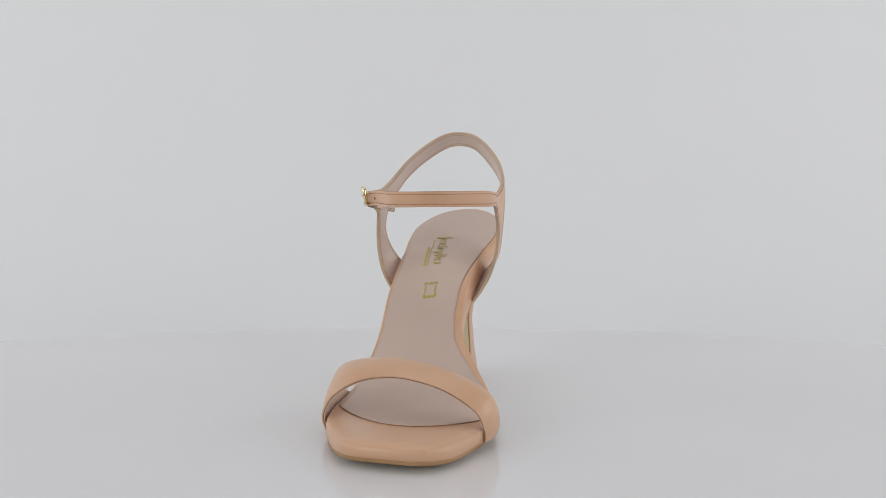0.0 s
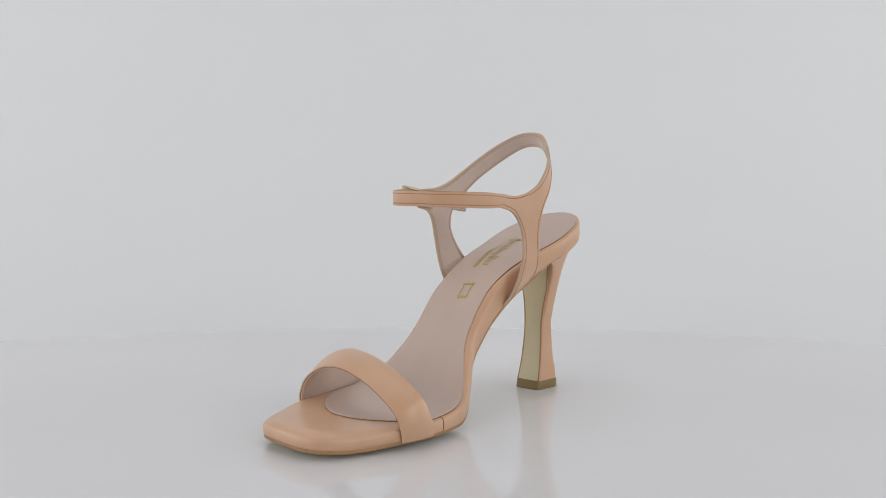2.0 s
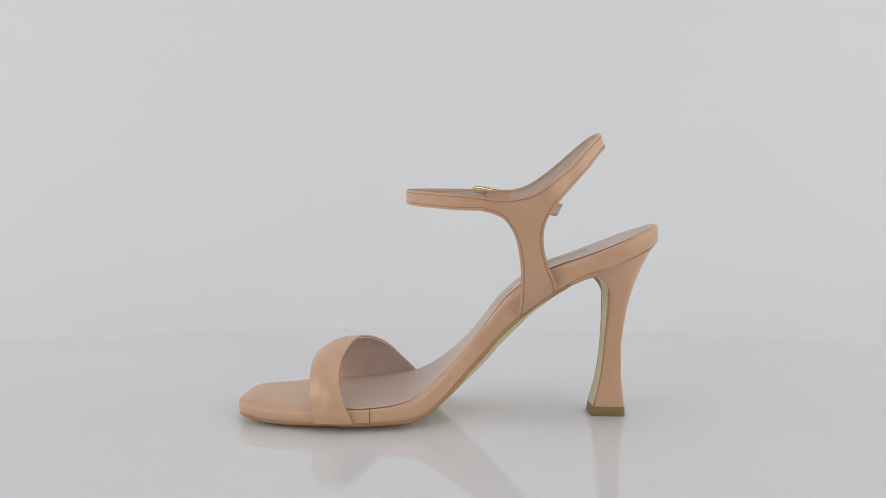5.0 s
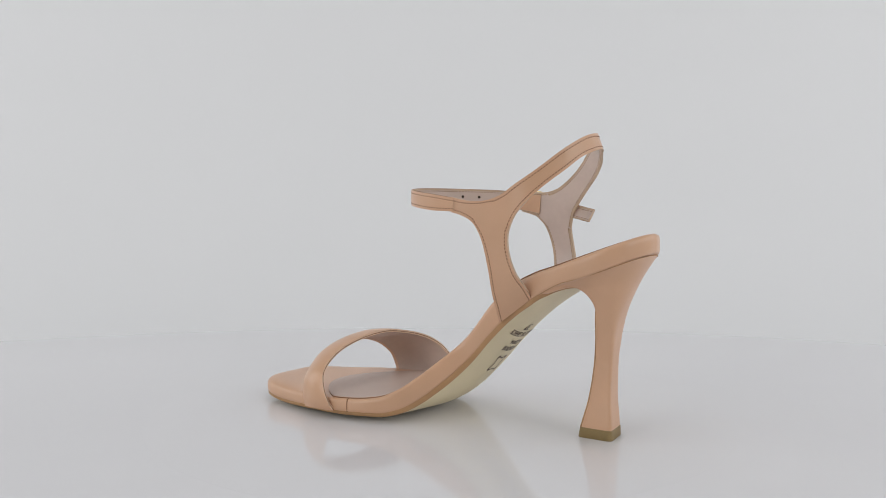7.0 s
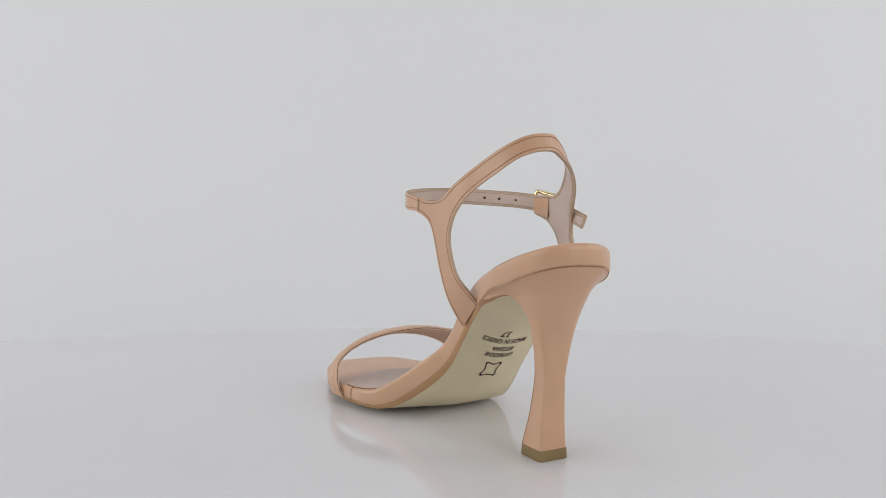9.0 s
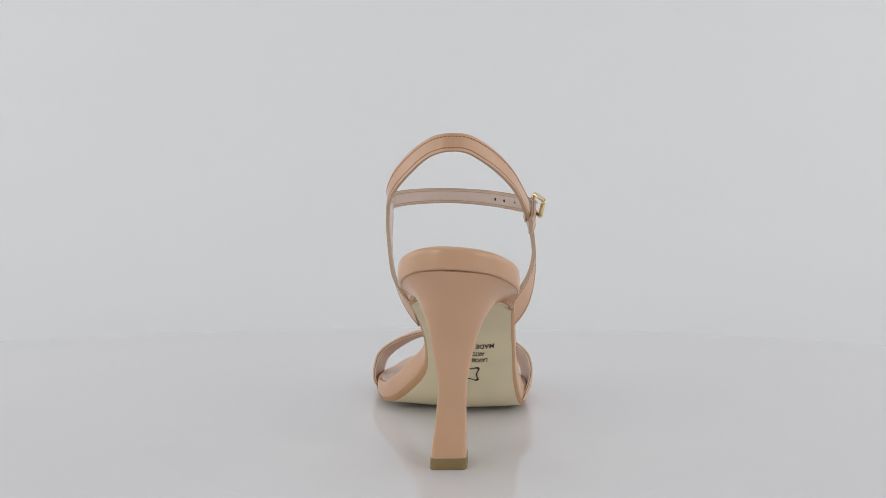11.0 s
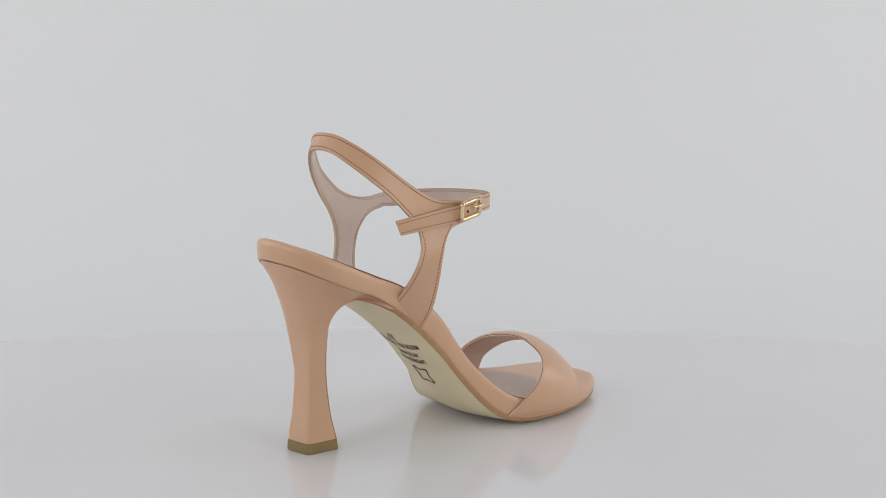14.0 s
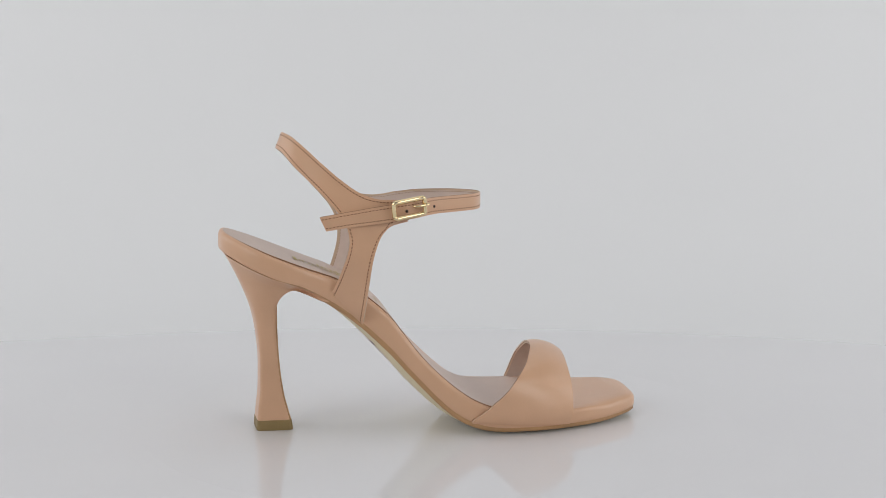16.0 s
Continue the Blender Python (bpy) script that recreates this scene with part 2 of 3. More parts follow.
def build_footbed():
    """Padded midsole wrapped in leather."""
    rings = [(1.5, 0.0), (0.5, 0.05), (0.1, 0.14), (0.0, 0.4), (0.05, 0.7), (0.3, 0.86), (0.9, 0.95), (2.0, 0.985), (6.0, 1.0)]
    soft_edge = dict(zip([f for _, f in rings], (0.0, 0.05, 0.13, 0.32, 0.5, 0.64, 0.77, 0.88, 1.0)))
    vs, base = [], both(*inset(0))
    for d, level in rings:
        for (x, y), (bx, by) in zip(both(*inset(d)), base):
            f = level
            if f == 1:
                bx, by = x, y
            toe = min(1.0, max(0.0, (bx - 165) / 30))
            f = f + (soft_edge[f] - f) * toe * toe * (3 - 2 * toe)
            vs.append((x, y, z_low(bx, by) * (1 - f) + z_top(bx, by) * f))
    n = len(base)
    fs = grid_faces(len(rings), n, 0, True)
    for d, f in ((6.0, 1.0), (1.5, 0.0)):
        a, b = inset(d)
        a0, b0 = inset(0)
        start = len(vs)
        m = int(station(SIDE_I, 209)) + 1
        for (x, y), (bx, by) in zip(across(a[:m], b[:m], 9), across(a0[:m], b0[:m], 9)):
            vs.append((x, y, z_top(x, y) if f else z_low(bx, by)))
        fs += grid_faces(m, 9, start)
        end = len(vs)
        tip = [*zip(a[m:], a0[m:]), *list(zip(b[m:-1], b0[m:-1]))[::-1]]
        vs += [(q[0], q[1], z_top(*q) if f else z_low(*q0)) for q, q0 in tip]
        fs.append((*range(end - 9, end - 8), *range(end, len(vs)), *range(end - 1, end - 9, -1)))
    bed = part("footbed", vs, fs, NUDE, sandal, "padded footbed wrapped in nude leather")
    k = int(station(SIDE_I, 142))
    line = [vs[i * n + k] for i in range(len(rings) - 1)]
    v, f = tube(spline(line, 14), 0.32, n=6)
    part("wrap_seam", v, f, INK, bed, "thin brown seam in the wrapped edge")
    return bed


def station(side, x):
    return float(np.interp(x, side[:, 0], np.arange(len(side))))


def at(side, s):
    k = np.arange(len(side))
    return np.array((np.interp(s, k, side[:, 0]), np.interp(s, k, side[:, 1])))


def build_insole():
    (a, b), (a2, _) = inset(2.6), inset(5.6)
    a = a + (a2 - a) * np.sin(np.pi * np.clip((a[:, :1] - 40) / 75, 0, 1)) ** 1.2
    cols, rows = 25, 90
    v = []
    for i in range(rows):
        for c in np.linspace(0, 1, cols):
            end = 175 - (24 if c < 0.475 else 36) * abs(2 * c - 0.95) ** 2.2
            s = 1.2 + (station((a + b) / 2, end) - 1.2) * i / (rows - 1)
            p = at(a, s) * (1 - c) + at(b, s) * c
            v.append((*p, z_top(*p) + 0.55))
    vs, fs, sl = shell(v, grid_faces(rows, cols), lambda p: np.array((0, 0, 1.0)), 0.6)
    return part("insole", vs, fs, [SOCK, SOCK, INK], sandal, "pinkish beige leather insole with gold print", slots=sl)


def belly(x):
    return 7.0 * max(0.0, math.sin(math.pi * min(1, max(0, (x - 14) / 106)))) ** 1.3


def side_y(side, x):
    return float(np.interp(x, side[4:-3, 0], side[4:-3, 1]))


def underside(x, y):
    yi, yo = side_y(SIDE_I, x), side_y(SIDE_O, x)
    w = min(1.0, abs((2 * y - yi - yo) / (yi - yo)))
    return z_low(x, y) - 2.0 - belly(x) * (1 - w**2)


def build_outsole():
    i0 = int(station(SIDE_I, -4))
    deep = lambda near, far: far + (near - far) * np.clip((far[:, :1] - 17) / 9, 0, 1)
    (a, b), (a2, b2), (a3, b3) = inset(0.5), inset(1.9), inset(11)
    a, b, a2, b2 = (deep(n, f)[i0:] for n, f in ((a, a3), (b, b3), (a2, a3), (b2, b3)))
    n = len(a)
    edge = np.concatenate([a, b[::-1]])
    edge2 = np.concatenate([a2, b2[::-1]])
    vs = [(x, y, z_low(x, y) + 0.9) for x, y in edge] + [(x, y, z_low(x, y) - 1.3) for x, y in edge] + [(x, y, underside(x, y) - 0.02) for x, y in edge2]
    out = part("outsole", vs, grid_faces(3, len(edge)), WELT, sandal, "thin ochre-edged leather outsole with cream underside")
    v = [(x, y, underside(x, y)) for x, y in across(a2, b2, 15)]
    part("tread", v, grid_faces(n, 15), CREAM, out, "cream leather tread with dark stamped writing")
    return out


def heel_seat(c):
    """The heel's upper rim, by the angle c about its middle; c = 0 faces the toe."""
    u, v = math.cos(c), math.sin(c)
    if u <= 0:
        x, y = -0.3 - 27.8 * abs(u) ** 0.8, -4.3 + 29.5 * math.copysign(abs(v) ** 0.8, v)
        return x, min(y, side_y(SIDE_I, x) - 0.9) if v > 0 else max(y, side_y(SIDE_O, x) + 0.9)
    x = -0.3 + 33.8 * u ** 0.4
    lip = min(x, -0.3 + 33.8 * 0.5 ** 0.2)
    yi, yo = side_y(SIDE_I, lip) - 0.9, side_y(SIDE_O, lip) + 0.9
    return x, (yi + yo) / 2 + (yi - yo) / 2 * (math.copysign(1, v) if abs(v) > u else v / u)


# height, back, front, inner side, outer side, squareness
NECK = [(5.6, -10.6, 8.4, 9.6, -8.2, 9), (13, -10, 6.3, 9.0, -8.0, 9), (20, -9.2, 4.5, 8.0, -8.0, 8.5), (32, -8.9, 2.6, 6.9, -8.0, 8),
        (43, -9.0, 1.6, 6.2, -8.3, 7.0), (54, -9.7, 1.0, 7.3, -9.6, 6.0), (60, -10.4, 0.8, 8.8, -11.0, 5.2), (66, -11.5, 0.8, 10.6, -12.8, 4.4)]
# share of the way forward, drop below the footbed, share of the way outward
BREAST = [(0.0, 22.2, 0.0), (0.0, 17.5, 0.02), (0.015, 13.2, 0.07), (0.06, 9.4, 0.17), (0.15, 6.3, 0.36), (0.28, 4.5, 0.6), (0.45, 3.6, 0.82), (0.62, 3.0, 0.95), (0.8, 2.2, 0.99), (1.0, -0.2, 1.0)]


def neck_ring(row, n):
    z, xb, xf, yi, yo, k = row
    ring = []
    for j in range(n):
        c = 2 * math.pi * (j + 0.5) / n
        u = math.copysign(abs(math.cos(c)) ** (2 / k), math.cos(c))
        v = math.copysign(abs(math.sin(c)) ** (2 / k), math.sin(c))
        x = (xb + xf) / 2 + (xf - xb) / 2 * u
        y = (yi + yo) / 2 + (yi - yo) / 2 * v
        ring.append((x, y - 0.10 * (x + 1), z))
    return ring


def build_heel():
    n = 72
    heel = new("heel")
    heel.parent = sandal
    tagged(heel, "slender flared heel covered in nude leather")
    rows = np.array(NECK)
    zs = np.concatenate([np.linspace(5.6, 60, 22), [63, 66]])
    fine = [[z, *[np.interp(z, spline(rows[:, (0, c)], 200)[:, 0], spline(rows[:, (0, c)], 200)[:, 1]) for c in range(1, 6)]] for z in zs]
    rings = [neck_ring(r, n) for r in fine]
    top = rings[-1]
    for u in np.linspace(0.07, 1, 15):
        ring = []
        for j in range(n):
            c = 2 * math.pi * (j + 0.5) / n
            sx, sy = heel_seat(c)
            front = max(0.0, math.cos(c)) ** 1.5
            side = abs(math.sin(c))
            lin = 0.35 * (1 - front) * (1 - 0.6 * max(0.0, math.sin(c)))
            h = lin * u + (1 - lin) * u ** (1.7 + 0.5 * front + (0.9 if math.sin(c) < 0 else 0.6) * side)
            x, y = top[j][0] + (sx - top[j][0]) * h, top[j][1] + (sy - top[j][1]) * h
            lift = 1 - (1 - u) ** (1 + 1.3 * front + 0.2 * side)
            cap = z_low(x, y) + 0.45 - 5.5 * (1 - u) * front
            ring.append((x, y, 66 + (cap - 66) * lift))
        rings.append(ring)
    raw, wall = np.array(rings), np.array(rings)
    for _ in range(30):
        wall[16:33] = (wall[15:32] + 2 * wall[16:33] + wall[17:34]) / 4
    # the breast: up the neck, round a tight arch and forward under the shank to a thin wing
    fine_u, rows_u = np.linspace(0, 15, 31)[1:], np.arange(16)
    upper = np.array([[[np.interp(u, rows_u, wall[23:39, j, a]) for a in range(3)] for j in range(n)] for u in fine_u])
    wall = np.concatenate([wall[:24], upper])
    stretch = np.array((33, 1, 18))
    arch = spline(np.array(BREAST) * stretch, len(upper)) / stretch
    for j in range(n):
        c = abs((2 * math.pi * (j + 0.5) / n + math.pi) % (2 * math.pi) - math.pi)
        w = min(1.0, max(0.0, (radians(88) - c) / radians(40)))
        w = w * w * (3 - 2 * w)
        sx, sy = heel_seat(c if j < n / 2 else -c)
        for i, (go, drop, out) in enumerate(arch):
            x, y = top[j][0] + (sx - top[j][0]) * go, top[j][1] + (sy - top[j][1]) * out
            p = np.array((x, y, z_low(x, y) + 0.45 - drop))
            wall[24 + i, j] = wall[24 + i, j] * (1 - w) + p * w
        wall[16:24, j] = wall[16:24, j] * (1 - w) + raw[16:24, j] * w
    rings = [[tuple(p) for p in r] for r in wall]
    vs = [p for r in rings for p in r]
    fs = grid_faces(len(rings), n, 0, True)
    half = 9
    fore = [f for f in fs if all((i % n) < half or (i % n) >= n - half for i in f)]
    rest = [f for f in fs if f not in set(fore)]
    rest.append(tuple((len(rings) - 1) * n + j for j in range(n)))
    sharp(part("heel_cover", vs, rest, NUDE, heel), 50)
    part("heel_breast", vs, fore, CREAM, heel, "cream leather facing on the front of the heel")
    for j in (half - 1, n - half):
        line = [r[j] for r in rings[:-4]]
        v, f = tube(line, 0.55, n=6)
        part("breast_edge", v, f, WELT, heel, "ochre inked edge")
    line = []
    for j in range(half, n - half):
        sx, sy = heel_seat(2 * math.pi * (j + 0.5) / n)
        line.append((sx, sy, z_low(sx, sy) + 0.2))
    v, f = tube(spline(line, 110), 0.22, n=6)
    part("seat_seam", v, f, WELT, heel, "fine brown seam round the top of the heel")
    lift = []
    for z, g in ((0.0, 0.2), (0.4, 0.5), (5.6, 0.3), (6.2, -0.4)):
        r = list(fine[0])
        r[0], r[1], r[2], r[3], r[4] = z, r[1] - g, r[2] + g + 0.6 * (z < 1), r[3] + g, r[4] - g
        lift += neck_ring(r, n)
    f = grid_faces(4, n, 0, True) + [tuple(range(n)), tuple(3 * n + j for j in range(n))]
    sharp(part("top_piece", lift, f, RUBBER, heel, "olive brown rubber heel tip"), 40)


def ellipse_out(p):
    return np.array(((p[0] - 58) / 65**2, (p[1] + 7) / 40**2, 0.002))


def ribbon(name, one, two, n, cols, thick, mats, bulge, outward, label="", rim=0.04, foot=0.0):
    a, b = spline(one, n), spline(two, n)
    v = []
    cs = [0, rim, *np.linspace(0, 1, cols)[1:-1], 1 - rim, 1]
    cols = len(cs)
    for i in range(n):
        for c in cs:
            p = a[i] * (1 - c) + b[i] * c
            o = outward(p)
            v.append(p + o / np.linalg.norm(o) * (bulge + foot * max(0.0, 1 - i / n / 0.2)) * 4 * c * (1 - c))
    grid = grid_faces(n, cols)
    vs, fs, sl = shell(v, grid, outward, thick)
    for i, f in enumerate(grid):
        if f[0] % cols in (0, cols - 2):
            sl[len(grid) + i] = 2
    ob = sharp(part(name, vs, fs, mats, sandal, label, slots=sl), 60)
    half = len(v)
    for j in (0, cols - 1):
        out, back = (np.array([vs[h + i * cols + j] for i in range(n)]) for h in (0, half))
        w, f = tube(out * 0.45 + back * 0.55, 0.24, n=6)
        part("layer_seam", w, f, INK, ob, "fine brown line between leather and lining")
    return ob


def stitches(parent, edge, mate, depth=1.7, pitch=1.95, length=1.1, thick=1.7):
    """A row of short stitches along a strap, beside its edge and towards the other edge, its mate."""
    e, m = np.array(edge, float), np.array(mate, float)
    d = m - e
    d /= np.linalg.norm(d, axis=1)[:, None] + 1e-9
    p = e + d * depth
    s = np.concatenate([[0], np.cumsum(np.linalg.norm(np.diff(p, axis=0), axis=1))])
    get = lambda arr, w: np.array([np.interp(w, s, arr[:, a]) for a in range(3)])
    count = max(1, round(s[-1] / pitch))
    pitch = s[-1] / count
    vs, fs, slots = [], [], []
    for i in range(count):
        u = (i + 0.5) * pitch
        c, t, side = get(p, u), get(p, u + 0.6) - get(p, u - 0.6), get(d, u)
        t /= np.linalg.norm(t)
        o = np.cross(t, side)
        o *= math.copysign(1, np.dot(o, ellipse_out(c))) / np.linalg.norm(o)
        side = np.cross(o, t)
        for sink, way, fine, span in ((0, 1, 1, length), (thick, -1, 0.6, length * 1.25)):
            k = len(vs)
            for end in (-1, 1):
                for x, h in ((-0.34, -0.2), (0.34, -0.2), (0.21, 0.2), (-0.21, 0.2)):
                    vs.append(c + t * end * span / 2 + side * x * fine + o * (h * fine * way - sink))
            fs += [tuple(k + i for i in (f if way > 0 else f[::-1])) for f in box_faces()]
            slots += [0 if way > 0 else 1] * 6
    return part("stitching", vs, fs, [THREAD, BOBBIN], parent, "brown thread stitching", slots=slots)


def build_toe_strap():
    back = [(104, -48.2, 6.6), (103.2, -49.6, 8.4), (108.6, -52.6, 13), (116, -55.8, 20), (122.3, -56.4, 26), (128.3, -54, 32.5), (135.5, -46.5, 38.2), (142.5, -33, 42.4), (148.5, -18, 44.4), (154, 4, 42.4), (158, 24, 36.6), (158.3, 38.4, 27.5), (155.4, 42.4, 17), (152, 42.3, 9), (150.5, 40, 5)]
    front = [(160, -53.4, 4.2), (160.5, -55.2, 9), (161.5, -54.8, 15.5), (163, -48.5, 25.5), (166, -32.5, 35), (170.3, -13, 38.5), (174, 5, 36.5), (175.5, 19, 31.5), (175, 32.8, 21.5), (173.6, 37, 12), (172.3, 37, 5)]
    out = lambda p: np.array((0.004, (p[1] + 8) / 45**2, max(0.002, (p[2] + 4) / 50**2)))
    ribbon("toe_strap", back, front, 90, 9, 1.8, [NUDE, LINING, PALE], 2.4, out, "wide plain nude leather toe strap, lined in beige", foot=2.6)


def build_quarter(name, fore, rear, upper, k):
    """One side of the ankle: a leg that forks into a front arm and half of the heel loop. k: where each curve turns at the fork."""
    F, R, U = (spline(c, 240) for c in (fore, rear, upper))
    near = lambda c, p: int(np.argmin(np.linalg.norm(c - np.array(p, float), axis=1)))
    c1, c2, c3 = near(F, fore[k[0]]), near(R, rear[k[1]]), near(U, upper[k[2]])
    pick = lambda c, lo, hi, m: c[np.round(np.linspace(lo, hi, m)).astype(int)]
    cs = [0, 0.1, 0.3, 0.5, 0.7, 0.9, 1]
    cols = len(cs)
    vs, fs, border = [], [], set()

    def strip(a, b):
        s = len(vs)
        for i in range(len(a)):
            for c in cs:
                vs.append(a[i] * (1 - c) + b[i] * c)
        for f in grid_faces(len(a), cols, s):
            if (f[0] - s) % cols in (0, cols - 2):
                border.add(len(fs))
            fs.append(f)
        return a, b

    leg = strip(pick(F, 0, c1, 30), pick(R, 0, c2, 30))
    arm = strip(pick(F, c1, 239, 14), pick(U, c3, 0, 14))
    loop = strip(pick(R, c2, 239, 44), pick(U, c3, 239, 44))
    A, B, C = F[c1], R[c2], U[c3]
    m, idx = cols - 1, {}
    for i in range(cols):
        for j in range(cols - i):
            idx[i, j] = len(vs)
            vs.append(A + (B - A) * cs[i] + (C - A) * cs[j])
    for i in range(m):
        for j in range(m - i):
            fs.append((idx[i, j], idx[i + 1, j], idx[i, j + 1]))
            if j < m - i - 1:
                fs.append((idx[i + 1, j], idx[i + 1, j + 1], idx[i, j + 1]))
    v, f = weld(vs, fs)
    same = len(f) == len(fs)
    v, f, sl = shell(v, f, ellipse_out, 1.7)
    if same:
        for i in border:
            sl[len(fs) + i] = 2
    ob = sharp(part(name, v, f, [NUDE, LINING, EDGE], sandal, "nude leather ankle quarter with stitched edges and beige lining", slots=sl), 60)
    join = np.concatenate
    stitches(ob, join([leg[0], arm[0][1:]]), join([leg[1], arm[1][1:]]))
    stitches(ob, join([leg[1], loop[0][1:]]), join([leg[0], loop[1][1:]]))
    stitches(ob, join([arm[1][::-1], loop[1][1:]]), join([arm[0][::-1], loop[0][1:]]))
    return ob


def build_ankle():
    build_quarter(
        "inner_quarter",
        [(54.5, 15.5, 61.5), (54, 21, 69), (54.5, 26.5, 80), (55.5, 30.5, 95), (59, 31.5, 110), (64.5, 31, 119), (71, 31.2, 122.8), (78, 31, 124.5)],
        [(33.5, 20, 77.5), (35, 25.5, 84), (39, 30, 92), (42.5, 32, 104), (42.5, 33, 115), (38.5, 33, 124.5), (32, 32, 132.4), (24.3, 28, 140.2), (15.3, 21, 148.4), (8, 13, 155.8), (3.2, 5.5, 159.1), (1.8, -1.5, 159.9)],
        [(78, 31, 133), (70, 30.8, 131.5), (62, 31, 131.2), (54, 31.5, 132.5), (46, 32.5, 136), (40, 32.5, 140.5), (28, 28.5, 149.5), (16.5, 19.5, 160), (9, 10.5, 166.3), (6, 4, 168.2), (5.5, -1.5, 168.5)],
        (5, 4, 3))
    build_quarter(
        "outer_quarter",
        [(44, -34.5, 61.5), (43.7, -41, 69), (44.3, -45.5, 78), (45.7, -48, 90), (47.7, -48.5, 101), (51.7, -47.5, 112), (56.5, -46.5, 117.5), (62, -46, 119.5), (67, -46, 120.6)],
        [(25.5, -30, 76.5), (28, -37, 84), (31, -43.5, 94), (34, -46.5, 104), (35, -46.2, 111.5), (33.3, -44.8, 119.5), (29, -41.5, 126.5), (21, -36.3, 136.3), (14.3, -30.3, 143.6), (8.2, -21.5, 151.2), (4.2, -11, 157.6), (2.2, -6, 159.4), (1.8, -1.5, 159.9)],
        [(67, -45.8, 132.2), (63, -45.5, 132.3), (58, -45.2, 132.5), (50, -44.5, 133), (41, -42, 136.5), (31.5, -37.5, 143.5), (23.5, -32, 151), (15.5, -23, 159.5), (9, -13, 166), (6, -7, 168.1), (5.5, -1.5, 168.5)],
        (6, 4, 3))
    plan = [(76, 31.5), (90, 29.8), (102.5, 23.3), (113, 12.3), (118.8, -2), (118.2, -14), (112, -25), (103, -31.5), (93, -36.5), (85, -40.5), (77.5, -45), (72, -48.4), (66, -50), (59, -49.5), (48, -48), (35, -46.4)]
    high = [132.4, 134, 134.6, 134.9, 134.9, 134.6, 134.2, 133.9, 133.6, 133.3, 132.7, 132, 131.2, 130.2, 128.5, 126.3]
    low = [125.0, 125, 125.6, 126, 126.2, 125.8, 125.2, 124.9, 124.6, 124.3, 123.6, 122.8, 122, 121, 119.6, 118]
    up = [(*p, z) for p, z in zip(plan, high)] + [(19.5, -43.2, 123.4)]
    dn = [(*p, z) for p, z in zip(plan, low)] + [(23, -43.2, 115.9)]
    band = ribbon("ankle_band", up, dn, 120, 5, 2.0, [NUDE, LINING, EDGE], 0.2, ellipse_out, "narrow stitched nude leather ankle band with free tail end", rim=0.1)
    stitches(band, spline(up, 240), spline(dn, 240), 1.55, thick=2.0)
    stitches(band, spline(dn, 240), spline(up, 240), 1.55, thick=2.0)

    def hole(p, n):
        """A punched hole, facing along n: a small dark disc paints its shade."""
        n = np.array(n, float) / np.linalg.norm(n)
        side, up = np.cross(n, (0, 0, 1.0)), np.array((0, 0, 1.0))
        ring = [np.array(p) + n * d + 0.85 * (math.cos(a) * side + math.sin(a) * up) for d in (-0.3, 0.15) for a in np.linspace(0, 2 * math.pi, 12, endpoint=False)]
        part("hole_shade_disc", ring, grid_faces(2, 12, 0, True) + [tuple(range(12)), tuple(range(12, 24))], HOLE_SHADE, band, "dark disc for the shade in a punched hole")

    hole((65.5, -50.15, 126.6), (0.1, -1, 0))
    hole((83, -41.9, 128.4), (0.55, -0.83, 0))
    for x, y, z in ((82, -40.3, 128.4), (91.6, -35.1, 129), (100.6, -30.7, 129.3)):
        hole((x, y, z), (-0.5, 0.87, 0))
    ribbon("buckle_keeper", [(54, -43.6, 131.2), (61, -44.0, 131.2), (68.2, -44.2, 130.8)], [(55, -43.6, 119.6), (61, -44.0, 120.6), (68.2, -44.2, 121.6)], 12, 4, 0.7, [NUDE, NUDE, EDGE], 0.1,
           ellipse_out, "small nude leather tab that holds the buckle")


def build_buckle():
    buckle = new("buckle")
    buckle.parent = sandal
    tagged(buckle, "small polished gold rectangular buckle")
    w, h, r = 9.1, 4.5, 1.7
    loop = []
    for sx, sz, a0 in ((1, 1, 0), (-1, 1, 90), (-1, -1, 180), (1, -1, 270)):
        for a in np.linspace(a0, a0 + 90, 7):
            loop.append((sx * (w - r) + r * math.cos(radians(a)), sz * (h - r) + r * math.sin(radians(a))))
    place = Matrix.Translation((66.8, -51.9, 128.2)) @ Matrix.Rotation(radians(10), 4, "Z") @ Matrix.Rotation(radians(-9), 4, "Y") @ Matrix.Rotation(radians(10), 4, "X")
    ring = [tuple(place @ Vector((x, -1.0 + 0.02 * x * x, z))) for x, z in loop]
    v, f = tube(ring, 1.3, closed=True, n=12)
    part("buckle_frame", v, f, GOLD, buckle)
    pin = [tuple(place @ Vector((x, y, 0.4))) for x, y in ((2.6, 1.0), (4.4, -0.5), (7.4, -1.0), (9.8, -0.9), (11.6, 0.3))]
    v, f = tube(spline(pin, 16), 0.7, n=8)
    part("prong", v, f, GOLD, buckle)


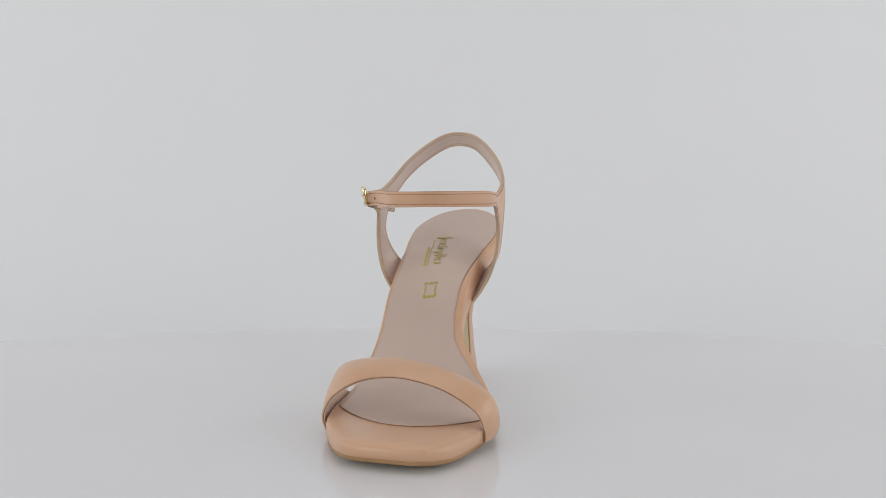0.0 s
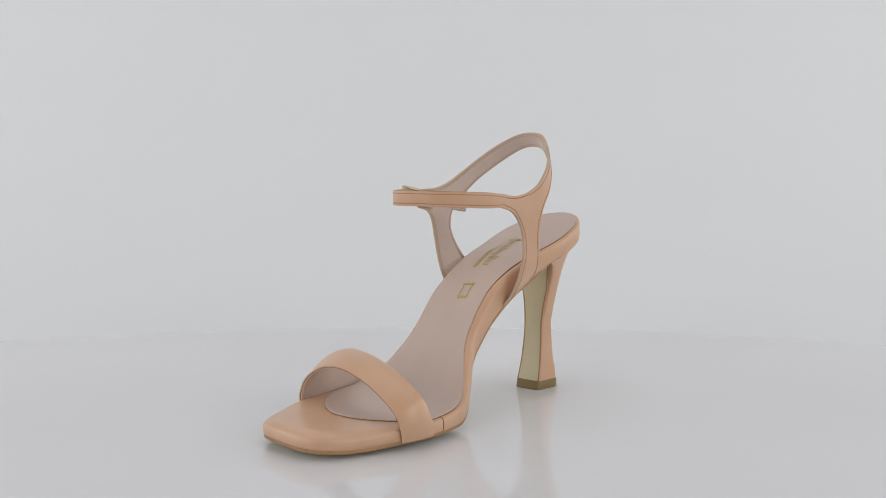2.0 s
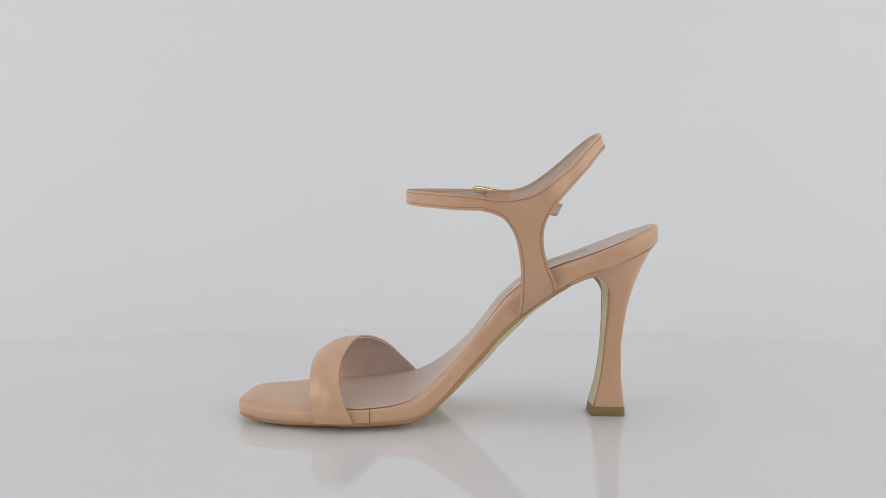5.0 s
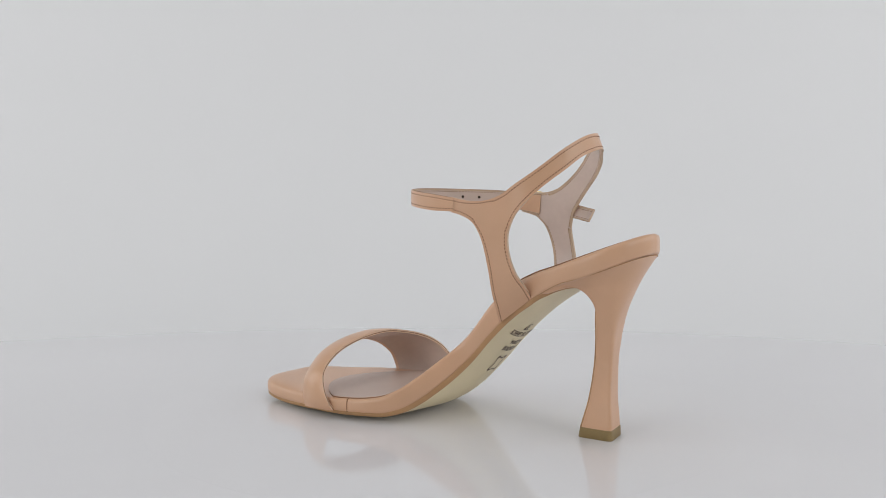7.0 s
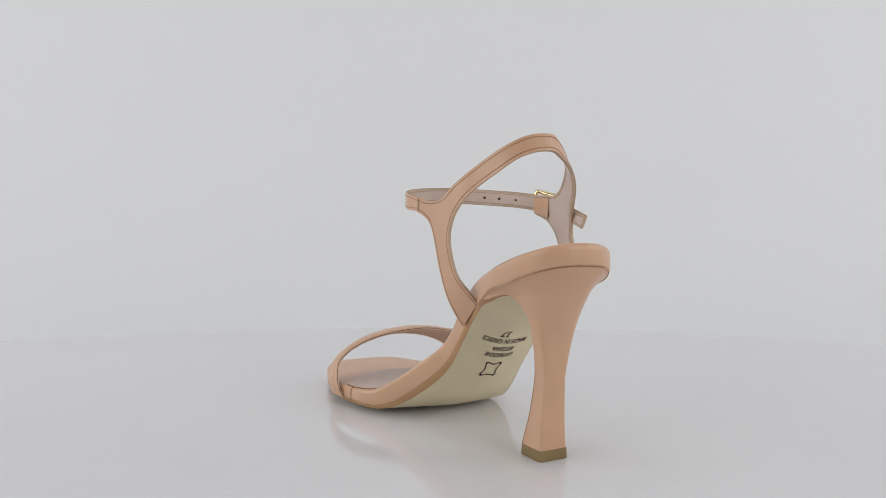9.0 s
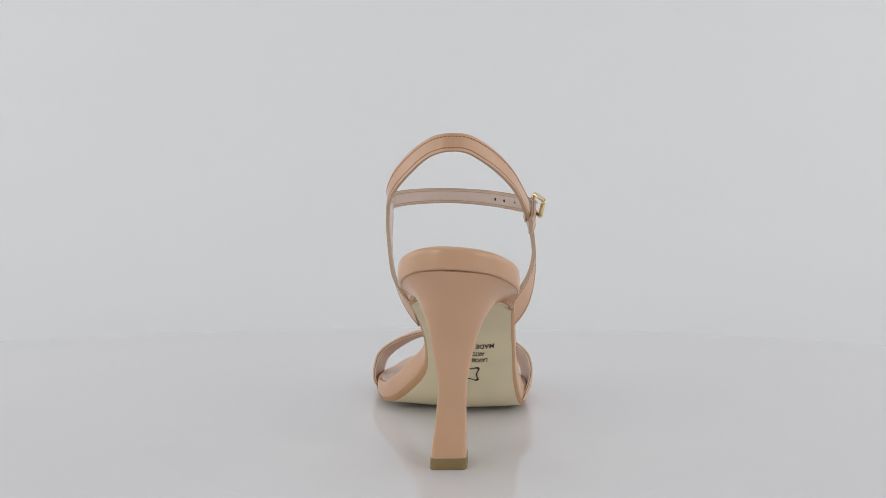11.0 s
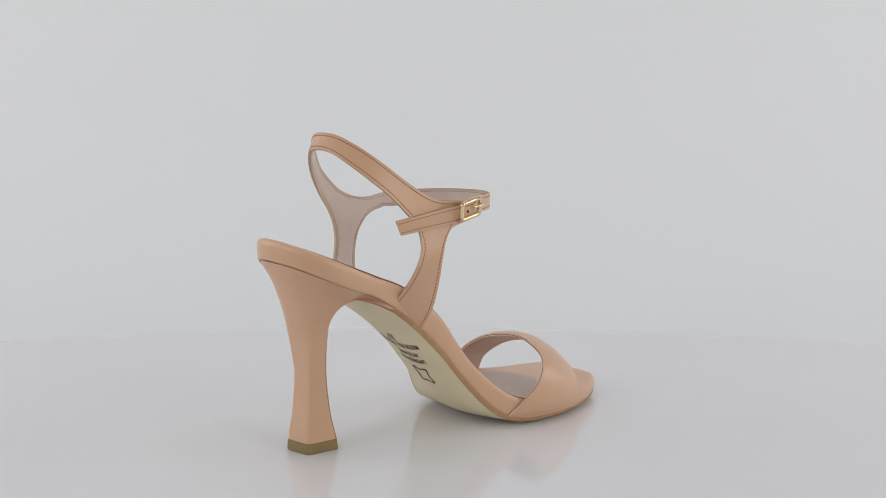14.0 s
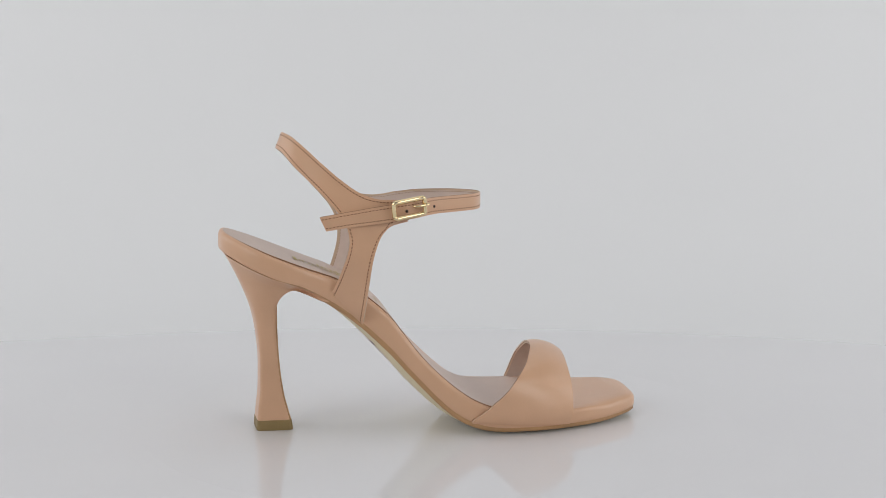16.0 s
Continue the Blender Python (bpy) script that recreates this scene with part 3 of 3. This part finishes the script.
def build_prints():
    """Gold stamps on the insole, dark stamps on the tread."""
    def insole_bar(x0, x1, y0, y1):
        nx, ny = max(2, int((x1 - x0) / 2) + 1), 3
        v = [(x, y, z_top(x, y) + 0.85) for x in np.linspace(x0, x1, nx) for y in np.linspace(y0, y1, ny)]
        return v, grid_faces(nx, ny)

    def mark(pts, cx, cy, sx, sy, surf, w):
        """A closed outline, w wide as a share of its size, laid on a surface."""
        n, v = len(pts), []
        for k in (1.0, 1.0 - w):
            for x, y in pts:
                px, py = cx + sx * x * k, cy + sy * y * k
                v.append((px, py, surf(px, py)))
        return v, [(i, (i + 1) % n, n + (i + 1) % n, n + i) for i in range(n)]

    turn = np.linspace(0, 2 * math.pi, 96, endpoint=False)
    hide = [(r * math.cos(a), r * math.sin(a)) for a, r in zip(turn, 0.78 + 0.2 * np.cos(4 * turn + math.pi) + 0.05 * np.cos(8 * turn))]
    half = [(1, 0), (0.88, 0.22), (0.98, 0.62), (0.72, 0.92), (0.42, 0.74), (0, 0.8), (-0.42, 0.74), (-0.72, 0.95), (-0.98, 0.66), (-0.84, 0.28), (-1, 0)]
    skin = spline(half + [(x, -y) for x, y in half[-2:0:-1]] + half[:1], 97)[:-1]

    vs, fs = [], []
    rows = [(10, 12, -15, -6), (11, 12.2, -6, -4), (13.2, 14.2, -12, -8), (15, 16, -12, -8), (15.2, 17.6, -8.6, -7.8), (18.4, 19.4, -12.4, -8), (20.4, 21.4, -12, -8), (20.6, 23, -12.4, -11.6),
            (23.6, 24.6, -12, -5), (25.6, 26.8, -12.2, -8), (27.8, 28.8, -12, -8), (27.9, 30.2, -8.8, -8), (30.6, 31.6, -14.6, -8), (32.6, 33.6, -12, -8), (34.4, 35.4, -13.5, -4.5), (36.2, 37.2, -12, -5.5),
            (38.2, 39.2, -12, -8), (38.4, 41, -12.4, -11.6), (41.4, 42.6, -12, -7.6), (14, 44, -16.2, -15.7), (24, 44, -18.8, -17.2)]
    for r in rows:
        v, f = insole_bar(*r)
        fs += [tuple(i + len(vs) for i in q) for q in f]
        vs += v
    insole_ob = bpy.data.objects["insole"]
    part("gold_stamp", vs, fs, FOIL, insole_ob, "worn gold foil stamp")
    v, f = mark(skin, 60, -11.5, 4.4, 4.8, lambda x, y: z_top(x, y) + 0.85, 0.28)
    part("gold_hide_mark", v, f, FOIL, insole_ob, "gold foil outline of a hide")
    tread = bpy.data.objects["tread"]
    under = lambda x, y: underside(x, y) - 0.3
    v, f = mark(hide, 69.2, -14, 5.6, 7.2, under, 0.2)
    part("hide_mark", v, f, PRINT, tread, "dark stamped outline of a hide")
    for text, cx, cy, size, wide in (("LAVORAZIONE", 59.6, -14, 3.5, 19), ("ARTIZIANA", 55.6, -14, 3.5, 15), ("MADE IN GREECE", 50.6, -11.5, 4.0, 30), ("37", 45.4, -9.5, 5.4, 6.2)):
        cu = bpy.data.curves.new("stamp", "FONT")
        cu.body, cu.size, cu.align_x, cu.offset = text, size, "CENTER", 0.07
        cu.resolution_u = 2
        tmp = new("stamp", cu)
        me = bpy.data.meshes.new_from_object(tmp.evaluated_get(bpy.context.evaluated_depsgraph_get()))
        co = [tuple(p.co) for p in me.vertices]
        faces = [tuple(p.vertices) for p in me.polygons]
        bpy.data.objects.remove(tmp)
        span = max(c[0] for c in co) - min(c[0] for c in co)
        pts = [(cx + b, cy + a * wide / span) for a, b, _ in co]
        part("stamped_writing", [(x, y, under(x, y)) for x, y in pts], faces, PRINT, tread, "dark stamped capital letters", smooth=False)


build_footbed()
build_insole()
build_outsole()
build_heel()
build_toe_strap()
build_ankle()
build_buckle()
build_prints()


def motions():
    """The plate turns steadily and carries the sandal round."""
    turn = [(0, -0.00), (0.5, -7.92), (1, -15.80), (1.5, -23.65), (2, -31.47), (2.5, -39.25), (3, -47.01), (3.5, -54.74), (4, -62.45), (4.5, -70.13), (5, -77.79), (5.5, -85.44), (6, -93.07), (6.5, -100.68), (7, -108.29), (7.5, -115.88), (8, -123.46), (8.5, -131.04), (9, -138.62), (9.5, -146.19), (10, -153.76), (10.5, -161.34), (11, -168.91), (11.5, -176.50), (12, -184.09), (12.5, -191.70), (13, -199.31), (13.5, -206.94), (14, -214.59), (14.5, -222.25), (15, -229.94), (15.5, -237.65), (16, -245.38)]
    seat = pose(0.01218, 0.08642, 0, 0, 0, -98.80)
    walk(turntable, [(t, pose(0, 0, 0, 0, 0, a)) for t, a in turn])
    walk(sandal, [(t, pose(0, 0, 0, 0, 0, a) @ seat) for t, a in turn])


motions()
